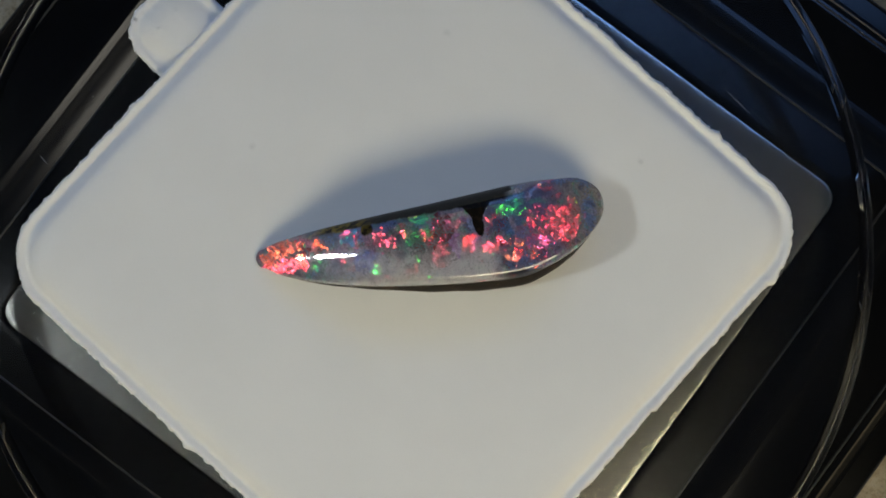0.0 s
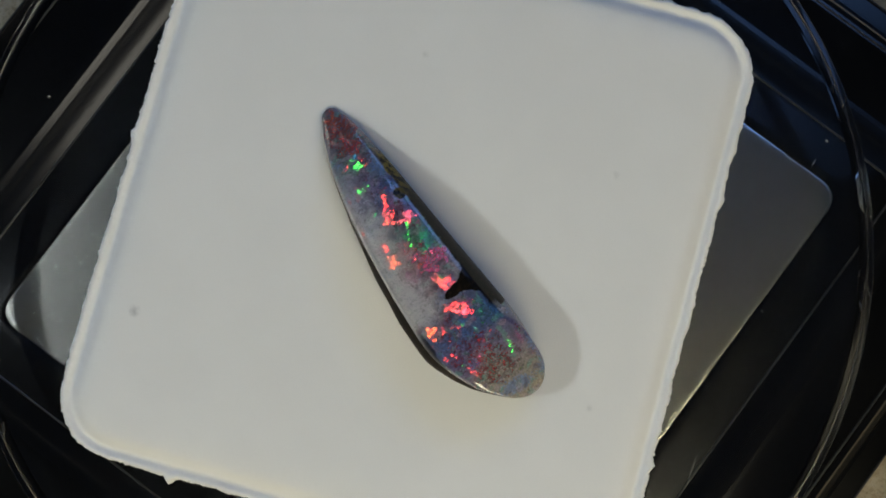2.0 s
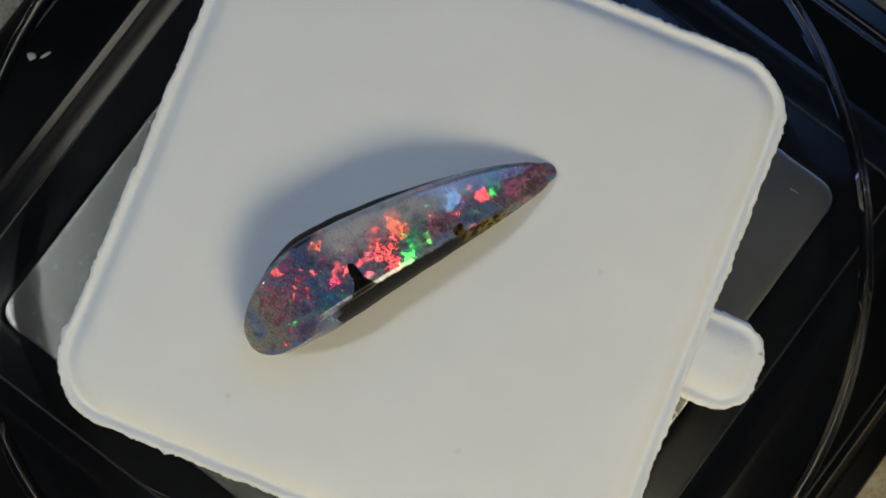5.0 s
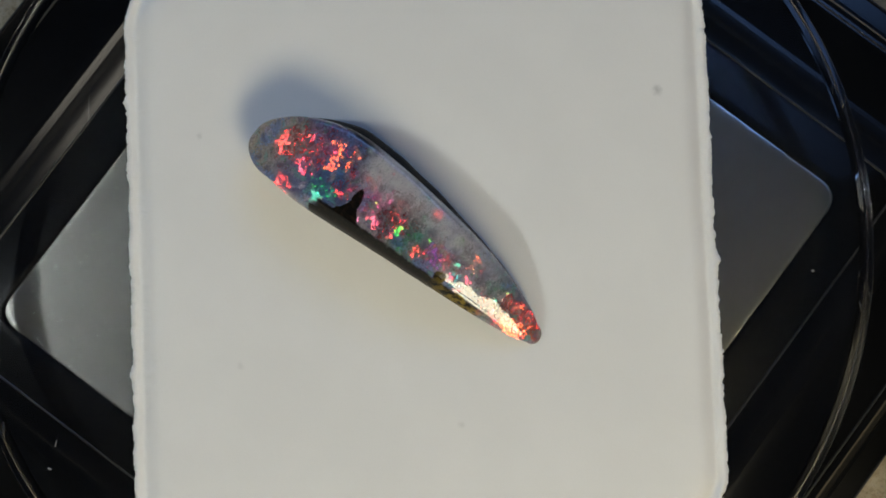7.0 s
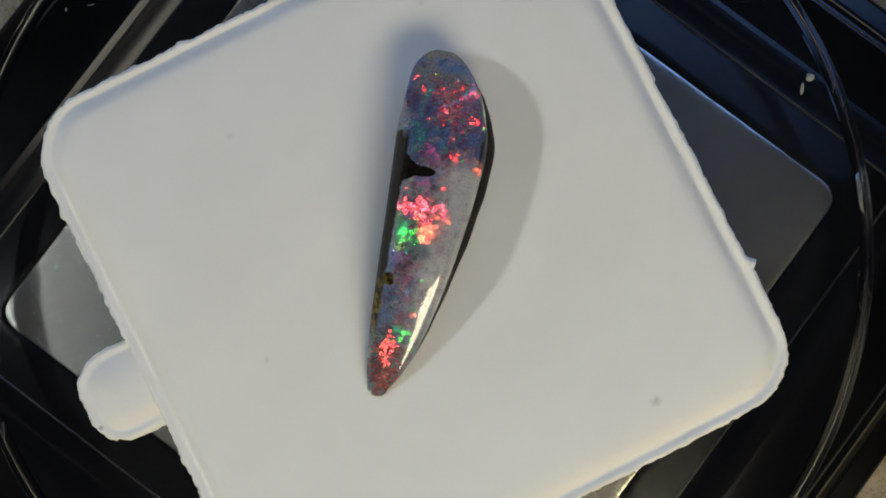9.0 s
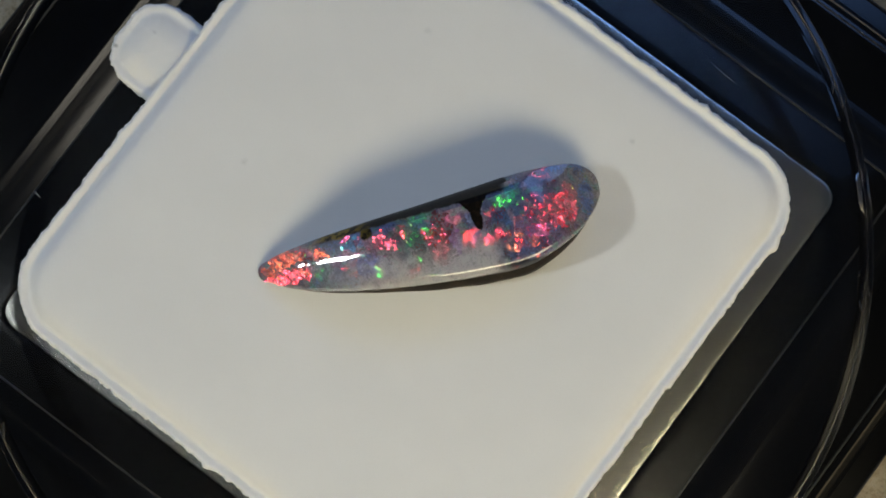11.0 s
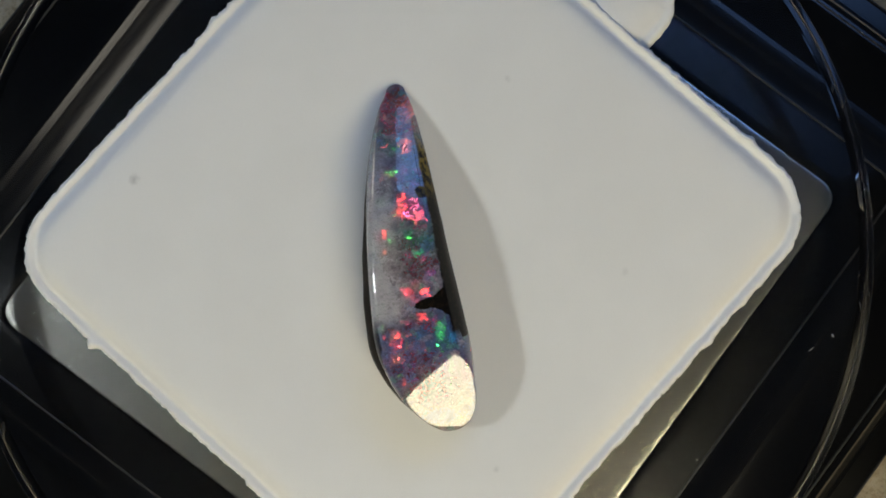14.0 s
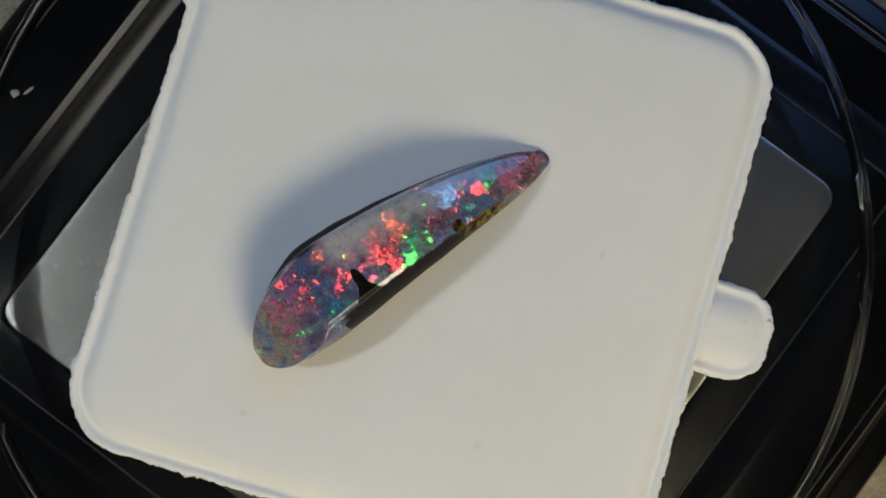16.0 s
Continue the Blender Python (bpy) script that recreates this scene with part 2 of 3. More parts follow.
def turntable():
    thing = tagged(new("turntable"), "black plastic solar turntable with a clear round plate", "turntable")
    spin = Matrix.Translation((0.33 * MM, -0.95 * MM, 0)) @ Matrix.Rotation(radians(BASE_TURN), 4, "Z")

    def ring(half, z, radius):
        return [spin @ Vector((x * MM, y * MM, z * MM)) for x, y in rounded_square(half * 1.02, half * 1.02, radius, 6)]

    profile = ((60.0, 0.0, 7), (60.2, 0.4, 7), (60.2, 1.3, 7), (60.0, 1.8, 7), (59.5, 2.1, 7), (57.2, 2.5, 6), (56.7, 2.7, 6), (56.3, 3.2, 6), (54.6, 4.4, 5.5),
               (53.6, 5.4, 5), (53.0, 6.6, 5), (50.9, 14.4, 4), (50.6, 15.2, 4), (50.1, 15.8, 4), (49.4, 16.15, 3.6), (48.7, 16.3, 3.4), (48.3, 16.32, 3.4), (43.0, 16.42, 3), (42.0, 16.5, 3), (41.4, 16.63, 3), (40.9, 16.85, 3), (40.4, 17.1, 3),
               *[(36.7 + 0.32 * i, 19.35 - 0.42 * 0.32 * i - 0.055 * (0.32 * i) ** 2, 2.9) for i in range(10, -1, -1)], (36.1, 19.47, 2.8), (32.4, 20.3, 2.5), (31.85, 20.35, 2.4), (31.75, 20.3, 2.4), (31.75, 18.9, 2.4))
    bm = bmesh.new()
    bridge(bm, [ring(*p) for p in profile], (True, True))
    part("body", bm, BLACK, thing, smooth=False)
    bm = bmesh.new()
    bridge(bm, [ring(31.6, 18.95, 2.3), ring(31.6, 20.1, 2.3), ring(31.55, 20.22, 2.3), ring(31.45, 20.3, 2.3), ring(31.25, 20.36, 2.2), ring(30.95, 20.39, 2.2), ring(30.6, 20.4, 2.2)], (True, True))
    part("solar_panel", bm, PANEL, thing, "dark satin panel with a sparkling grain", smooth=False)
    # thin lighter beads that stand in for the glint along the step edges
    for half, z, radius, thick in ((36.6, 19.3, 2.8, 0.17), (49.0, 16.2, 3.6, 0.15), (59.9, 1.85, 7, 0.2)):
        section = [(thick * math.cos(radians(60 * i)), thick * math.sin(radians(60 * i))) for i in range(6)]
        loops = [ring(half + x, z + y, radius) for x, y in section]
        bm = bmesh.new()
        bridge(bm, loops + [loops[0]])
        bmesh.ops.remove_doubles(bm, verts=bm.verts[:], dist=1e-7)
        part("glint_bead", bm, GLINT, thing, "thin grey bead added for the glint along the step edge")
    # drive shaft under the plate
    bm = bmesh.new()
    circle = lambda r, z: [(r * MM * math.cos(2 * math.pi * i / 48), r * MM * math.sin(2 * math.pi * i / 48), z * MM) for i in range(48)]
    bridge(bm, [circle(6, 20.4), circle(6, 21.4), circle(4.5, 22), circle(4.5, 23.45)], (True, True))
    part("drive_shaft", bm, BLACK, thing)
    # plate
    n = 180
    round_ = lambda r, z: [(r * MM * math.cos(2 * math.pi * i / n), r * MM * math.sin(2 * math.pi * i / n), z * MM) for i in range(n)]
    bm = bmesh.new()
    bridge(bm, [round_(45.7, 23.5), round_(45.85, 23.65), round_(45.85, 25.85), round_(45.7, 26.0)], (True, True))
    plate = part("plate", bm, PANE, thing, "clear plastic turning plate", smooth=False)
    plate.visible_shadow = False
    bm = bmesh.new()
    edge = [(46.24 + x, 24.85 + z) for x, z in rounded_square(0.36, 1.3, 0.33, 5)]
    loops = [round_(r, z) for r, z in edge]
    bridge(bm, loops + [loops[0]])
    bmesh.ops.remove_doubles(bm, verts=bm.verts[:], dist=1e-7)
    part("rim", bm, RIM, plate, "bright clear rim")
    return thing, plate


# ---- foam pad ----
PAD_TURN = radians(48.25)


def foam_pad():
    thing = tagged(new("foam_pad"), "square white foam pad with round corners and a pull tab", "foam pad")

    def skin(name, outline, levels, label):
        """outline: points; levels: (inset, height, raggedness)."""
        n = len(outline)
        pts = [Vector((x, y, 0)) for x, y in outline]
        normals = []
        for i in range(n):
            d = (pts[(i + 1) % n] - pts[i - 1]).normalized()
            normals.append(Vector((d.y, -d.x, 0)))
        turn = Matrix.Rotation(PAD_TURN, 4, "Z")
        lumps = ((-16.8, -28.7, 1.9), (21.0, -28.7, 0.9), (28.3, 12.0, 0.9), (-29.9, 3.0, 1.0), (28.3, -15.0, 0.8), (-9.0, 29.9, 0.9), (18.0, 29.9, 1.1))
        loops = []
        for inset, z, rag in levels:
            loop = []
            for p_, nn in zip(pts, normals):
                w = noise.noise(p_ * 0.4 + Vector((0, 0, z * 0.3))) * 0.45 + noise.noise(p_ * 1.37 + Vector((3, 0, z))) * 0.45 + (0.35 + noise.noise(p_ * 0.7 + Vector((9, 0, 0)))) * noise.noise(p_ * 3.3 + Vector((0, 0, z * 2))) * 0.7 + noise.noise(p_ * 6.1 + Vector((5, 0, z * 3))) * 0.35
                for lx, ly, k in lumps:
                    w -= k * math.exp(-((p_.x - lx) ** 2 + (p_.y - ly) ** 2) / 0.25)
                q = p_ - nn * (inset + rag * w)
                loop.append(turn @ Vector((q.x * MM, q.y * MM, (z + 0.3 * rag * noise.noise(p_ * 1.9)) * MM)))
            loops.append(loop)
        bm = bmesh.new()
        middle = sum(loops[-1], Vector()) / n
        loops += [[middle + (v - middle) * f for v in loops[-1]] for f in (0.9, 0.6, 0.3)]
        rings = bridge(bm, loops, (True, False))
        hub = bm.verts.new(middle)
        for i in range(n):
            bm.faces.new((rings[-1][i], rings[-1][(i + 1) % n], hub))
        return part(name, bm, FOAM, thing, label)

    cx, cy = -0.78, 0.63
    outline = [(x + cx, y + cy) for x, y in rounded_square(29.0, 29.25, 6.6, 60, 480)]
    skin("body", outline, ((0.15, 26.05, 0.10), (-0.02, 26.6, 0.28), (0.0, 27.6, 0.38), (0.02, 28.4, 0.38), (0.10, 28.8, 0.34), (0.28, 29.12, 0.26), (0.5, 29.22, 0.18),
                           (0.72, 29.12, 0.12), (0.95, 28.92, 0.10), (1.15, 28.86, 0.09), (1.4, 28.97, 0.08), (1.8, 29.35, 0.06), (2.3, 29.74, 0.04), (3.0, 29.93, 0.0), (4.5, 30.0, 0.0)), "")
    tab = [(x - 0.3, y + 31.4) for x, y in rounded_square(4.7, 5.2, 3.6, 60, 16)]
    skin("pull_tab", tab, ((0.3, 26.05, 0.08), (0.0, 26.5, 0.24), (0.0, 27.2, 0.34), (0.05, 27.8, 0.32), (0.25, 28.15, 0.26), (0.5, 28.25, 0.18), (0.72, 28.2, 0.14),
                           (0.95, 28.12, 0.10), (1.2, 28.14, 0.08), (1.6, 28.36, 0.05), (2.1, 28.62, 0.03), (2.8, 28.82, 0.02), (3.6, 28.92, 0.0)), "")
    return thing


# ---- opal ----
def spline(knots, x):
    """Smooth curve through (x, y) knots."""
    for i in range(len(knots) - 1):
        (x0, y0), (x1, y1) = knots[i], knots[i + 1]
        if x <= x1:
            break
    ya = knots[i - 1] if i else (x0, y0)
    yb = knots[i + 2] if i + 2 < len(knots) else (x1, y1)
    m0 = (y1 - ya[1]) / max(x1 - ya[0], 1e-6) if i else (y1 - y0) / (x1 - x0)
    m1 = (yb[1] - y0) / max(yb[0] - x0, 1e-6) if i + 2 < len(knots) else (y1 - y0) / (x1 - x0)
    h = x1 - x0
    t = min(max((x - x0) / h, 0), 1)
    return (2 * t ** 3 - 3 * t ** 2 + 1) * y0 + (t ** 3 - 2 * t ** 2 + t) * h * m0 + (3 * t ** 2 - 2 * t ** 3) * y1 + (t ** 3 - t ** 2) * h * m1


STONE_AT = Matrix.Translation((-15.335 * MM, -1.994 * MM, TOP * MM)) @ Matrix.Rotation(radians(9.3), 4, "Z")
UPPER = ((0.8, 0.85), (2.4, 1.32), (6.0, 1.8), (11, 2.2), (17, 2.6), (22, 3.0), (26.5, 3.3), (30.3, 3.1))
LOWER = ((0.8, -1.0), (2.4, -1.95), (6.0, -3.25), (11, -4.35), (16, -5.05), (21, -5.5), (25.3, -5.55), (28.2, -4.8), (30.3, -3.85))
CROWN = ((0.0, 0.35), (1.2, 0.95), (3.0, 1.75), (5.0, 2.52), (8.0, 3.69), (10.5, 4.66), (12.0, 5.18), (13.5, 5.46), (15.5, 5.6), (18, 5.66), (25, 5.7), (28.3, 5.7), (31, 5.4), (34.1, 4.4))


def end_width(u, knots):
    first, last = knots[0][0], knots[-1][0]
    if u < first:
        return knots[0][1] * math.sqrt(max(0.0, 1 - ((first - u) / first) ** 2))
    if u > last:
        x = min((u - last) / (33.9 - last), 1.0)
        round_off = math.sqrt(1 - x * x) if knots[-1][1] > 0 else (1 - x) ** 0.56
        return 0.3 + (knots[-1][1] - 0.3) * round_off
    return spline(knots, u)


# Colour domains of the opal: the time on the turntable at which their lattice faces a lamp, and that lamp; along, across, half sizes in mm, colour.
DOMAINS = []
EYE, DESK, SIDE = Vector((2.8, -5.0, 122.4)), Vector((98.0, -210.0, 205.0)), Vector((-345.0, -12.0, 325.0))


def turned(t):
    """Degrees by which the plate has turned at t seconds."""
    return -32.2408 * t + 1.128 * math.sin(2 * math.pi * t / 11.2) - 0.690 * math.cos(2 * math.pi * t / 11.2)


def domains(t, lamp, rows):
    spin = Matrix.Rotation(radians(turned(t)), 4, "Z")
    back = Matrix.Rotation(-radians(turned(t) + 9.3), 3, "Z")
    for u, v, ru, rv, colour in rows:
        at = spin @ STONE_AT @ Vector((u * MM, v * MM, 4.9 * MM)) / MM
        half = back @ ((EYE - at).normalized() + (lamp - at).normalized())
        DOMAINS.append((u, v, ru, rv, *colour, half.x / half.z, half.y / half.z))


domains(0.0, SIDE, (
    (3.2, -0.8, 2.1, 0.9, RED), (5.9, -0.0, 0.8, 0.6, RED), (9.3, 0.9, 0.8, 0.35, PINK), (11.2, -2.3, 0.5, 0.3, RED), (11.4, -2.9, 0.5, 0.5, GREEN), (16.1, -1.5, 0.6, 0.4, RED),
    (17.3, -2.4, 0.45, 0.7, RED), (16.6, 0.0, 0.7, 0.35, GREEN), (14.6, -0.0, 0.5, 0.3, RED), (20.9, -1.8, 0.35, 1.3, PINK), (22.3, -2.4, 0.6, 0.5, RED), (23.4, -1.9, 0.5, 0.6, RED),
    (24.2, -3.6, 0.7, 0.9, ORANGE), (24.7, -2.5, 0.6, 0.7, ORANGE), (27.0, -2.7, 1.0, 1.4, PINK), (29.0, -1.7, 1.3, 1.3, RED), (28.1, -0.5, 0.4, 0.3, GREEN)))
domains(0.8, SIDE, (
    (3.1, -0.3, 1.7, 0.8, RED), (5.3, -0.3, 0.8, 0.5, RED), (6.6, -2.0, 0.4, 0.6, GREEN), (17.7, -1.7, 0.8, 1.7, ORANGE), (16.0, -0.5, 1.3, 0.8, GREEN), (20.6, -2.2, 0.3, 1.0, RED),
    (23.7, -2.6, 1.0, 0.8, RED), (23.0, -5.0, 0.7, 0.6, ORANGE), (26.9, -3.5, 0.7, 1.3, RED), (29.5, -3.0, 1.0, 0.8, RED), (28.3, -0.8, 0.8, 0.4, GREEN), (29.3, 1.4, 0.5, 0.3, RED),
    (30.9, 0.5, 0.3, 0.3, LIME)))
domains(1.6, DESK, (
    (2.8, -0.6, 0.9, 0.7, RED), (6.9, -0.7, 0.7, 0.5, GREEN), (9.1, -2.0, 0.4, 0.3, GREEN), (10.8, -0.5, 0.5, 0.4, RED), (16.1, -0.5, 1.0, 0.8, GREEN), (14.1, -0.4, 0.3, 0.3, GREEN),
    (16.2, -3.1, 0.8, 0.8, ORANGE), (17.4, -1.5, 0.8, 0.4, RED), (20.7, -0.9, 1.2, 0.5, RED), (23.5, -0.6, 0.8, 1.2, RED), (22.5, -1.8, 0.4, 0.4, RED), (24.5, -2.1, 0.5, 0.4, RED),
    (23.8, -4.1, 0.8, 0.5, ORANGE), (27.1, -3.8, 0.3, 0.4, RED), (28.7, 1.0, 0.5, 0.3, GREEN)))
domains(2.4, DESK, (
    (6.3, -1.8, 0.5, 0.4, RED), (6.8, -0.3, 0.6, 0.4, ORANGE), (9.2, -1.6, 0.5, 0.4, GREEN), (12.3, -1.1, 1.0, 0.8, RED), (13.5, 0.1, 0.9, 0.8, PINK), (15.5, -0.8, 0.5, 0.5, GREEN),
    (14.8, -3.1, 0.5, 0.5, RED), (17.6, -0.0, 0.6, 0.6, PINK), (17.9, -0.4, 0.3, 0.5, GREEN), (20.6, -0.2, 0.4, 0.6, RED), (22.9, -0.8, 0.6, 0.5, RED), (24.1, -3.3, 0.4, 1.2, RED),
    (26.6, -3.8, 0.5, 1.0, RED), (26.6, -1.3, 0.3, 0.3, GREEN), (28.7, -3.0, 0.6, 0.4, RED)))
domains(3.2, SIDE, (
    (2.7, 0.5, 1.5, 0.7, RED), (6.4, 0.1, 0.9, 0.8, ORANGE), (9.8, 0.5, 0.6, 0.6, TEAL), (12.8, -0.4, 1.2, 1.0, PINK), (15.2, -3.2, 0.3, 0.5, RED), (15.7, -2.6, 0.4, 0.4, GREEN),
    (15.4, -0.8, 0.4, 0.5, GREEN), (19.0, 0.2, 0.8, 0.8, PINK), (20.6, -1.6, 0.9, 1.0, RED), (23.0, -2.3, 0.5, 0.6, RED), (24.8, -3.2, 0.6, 0.7, RED), (26.5, -3.6, 0.7, 1.2, ORANGE),
    (24.7, 0.7, 1.5, 0.5, GREEN), (29.0, -2.7, 0.7, 0.5, RED)))
domains(4.0, DESK, (
    (2.2, 0.7, 0.8, 0.6, RED), (5.1, 0.7, 1.0, 0.8, RED), (6.6, 0.0, 0.5, 0.8, ORANGE), (9.9, 0.3, 0.8, 0.9, TEAL), (9.5, -1.7, 0.5, 0.4, ORANGE), (11.2, -2.2, 0.6, 0.6, BLUE),
    (15.9, -1.5, 0.3, 0.6, RED), (18.9, -1.6, 0.9, 1.3, PINK), (18.4, -0.1, 1.1, 0.8, RED), (21.3, -1.8, 0.4, 1.2, RED), (26.2, -2.1, 0.8, 1.7, RED), (24.9, 1.0, 0.9, 0.4, GREEN),
    (29.5, -2.7, 0.6, 0.5, RED)))
domains(16.0, DESK, (
    (7.6, -0.9, 0.8, 0.7, RED), (9.8, 1.6, 0.7, 0.5, RED), (8.3, 1.5, 0.4, 0.3, GREEN), (16.7, 0.8, 1.2, 0.7, GREEN), (14.3, 0.3, 0.4, 0.5, GREEN), (16.4, -2.8, 0.5, 0.7, ORANGE),
    (20.5, 0.4, 0.4, 0.3, PINK), (22.2, -0.8, 0.6, 0.4, RED), (27.0, -1.6, 0.7, 1.5, RED), (27.6, -3.6, 0.5, 0.5, RED), (25.1, -2.2, 0.4, 0.4, RED), (28.6, -0.2, 0.7, 0.4, GREEN),
    (10.6, -2.0, 1.2, 1.1, BLUE), (2.5, 0.0, 1.4, 0.9, BLUE)))
domains(6.4, DESK, (
    (26.0, -3.3, 0.9, 0.7, ORANGE), (29.8, -0.9, 0.7, 0.5, RED), (28.3, -2.2, 0.4, 1.0, PINK), (24.3, -2.5, 0.9, 0.7, ORANGE), (28.6, 2.2, 0.8, 0.4, RED), (23.4, 0.2, 0.8, 0.5, RED),
    (16.8, -0.3, 0.8, 0.7, GREEN), (14.6, 0.5, 0.4, 0.4, RED), (15.0, -3.5, 0.7, 0.4, RED), (12.0, -0.6, 0.5, 0.8, PINK), (9.5, -2.4, 0.6, 0.3, ORANGE), (5.7, -0.3, 0.8, 0.5, TEAL),
    (3.4, -1.1, 1.3, 0.6, ORANGE)))
domains(7.2, DESK, (
    (30.4, -0.6, 0.9, 1.2, RED), (28.8, -2.4, 0.6, 1.0, RED), (26.5, -3.2, 0.9, 0.5, ORANGE), (25.5, -1.6, 0.5, 1.3, ORANGE), (27.6, 0.0, 1.0, 1.0, PINK), (28.2, 2.8, 0.8, 0.8, RED),
    (24.9, 1.5, 0.5, 1.0, TEAL), (17.2, 0.7, 0.6, 0.6, RED), (19.1, 0.3, 1.0, 0.7, PINK), (14.3, 0.4, 0.3, 0.5, RED), (10.4, 0.3, 0.4, 0.4, PINK), (9.1, -0.2, 0.5, 0.4, PINK),
    (16.8, -0.4, 0.4, 0.6, GREEN), (10.7, -1.1, 0.5, 0.5, TEAL), (3.0, 0.2, 2.0, 1.3, ORANGE)))
domains(8.0, DESK, (
    (29.0, -1.3, 1.9, 1.8, RED), (26.9, -1.4, 1.0, 1.5, RED), (30.7, 0.3, 0.6, 0.8, RED), (24.7, 0.8, 0.9, 0.8, TEAL), (23.3, 0.1, 0.8, 0.3, RED), (6.2, -1.8, 0.5, 0.5, GREEN),
    (3.2, -0.1, 2.6, 1.3, ORANGE)))
domains(8.0, DESK, (
    (18.0, -1.3, 1.1, 2.1, RED), (16.4, -0.5, 0.6, 1.4, RED), (15.8, 1.0, 0.4, 0.4, GREEN), (10.1, 0.1, 0.4, 0.8, RED), (8.7, -1.6, 0.3, 0.4, RED), (10.8, -2.1, 0.5, 0.4, GREEN)))
domains(8.8, DESK, (
    (3.8, -0.2, 2.7, 0.9, RED), (6.4, -1.7, 0.4, 0.4, GREEN)))
domains(8.8, SIDE, (
    (18.2, -1.0, 1.2, 2.4, RED), (16.2, -1.7, 0.9, 1.7, ORANGE), (16.0, 0.5, 1.1, 0.5, GREEN), (26.7, -2.8, 1.0, 0.7, RED), (29.1, -2.0, 0.7, 0.5, RED), (30.3, 2.3, 0.5, 0.4, RED),
    (27.7, -1.1, 0.8, 0.8, RED), (8.6, -2.0, 0.3, 0.4, ORANGE)))

# body colour along the stone, from the tip to the blunt end
BODY = ((0.0, (0.11, 0.06, 0.07)), (3.0, (0.13, 0.11, 0.13)), (5.5, (0.08, 0.10, 0.13)), (8.0, (0.09, 0.11, 0.16)), (9.8, (0.09, 0.08, 0.17)),
        (12.5, (0.15, 0.085, 0.12)), (14.5, (0.07, 0.12, 0.12)), (17.0, (0.10, 0.12, 0.13)), (19.0, (0.18, 0.15, 0.18)), (21.0, (0.16, 0.155, 0.19)),
        (23.0, (0.04, 0.055, 0.12)), (25.5, (0.03, 0.06, 0.14)), (27.5, (0.08, 0.06, 0.13)), (30.0, (0.14, 0.12, 0.115)), (33.9, (0.21, 0.175, 0.13)))
# the ironstone finger that runs in from the flank: along, across in mm
FINGER = ((20.3, 1.7), (21.0, 0.5), (21.35, -1.1), (21.75, -1.35), (22.05, -0.7), (22.1, 0.3), (22.5, 1.2), (23.2, 1.95), (24.2, 2.4), (25.2, 2.65), (25.0, 3.4), (20.3, 3.4))


def smooth(x, low, high):
    t = np.clip((x - low) / (high - low), 0, 1)
    return t * t * (3 - 2 * t)


def noise_field(points, scale, shift=0.0):
    return np.array([noise.noise((x * scale + shift, y * scale, shift)) for x, y in points])


def inside(x, y, ring):
    """Where points lie within a closed ring."""
    found = np.zeros(len(x), bool)
    for (x0, y0), (x1, y1) in zip(ring, ring[1:] + ring[:1]):
        cross = (y0 > y) != (y1 > y)
        found ^= cross & (x < (x1 - x0) * (y - y0) / (y1 - y0 + 1e-12) + x0)
    return found


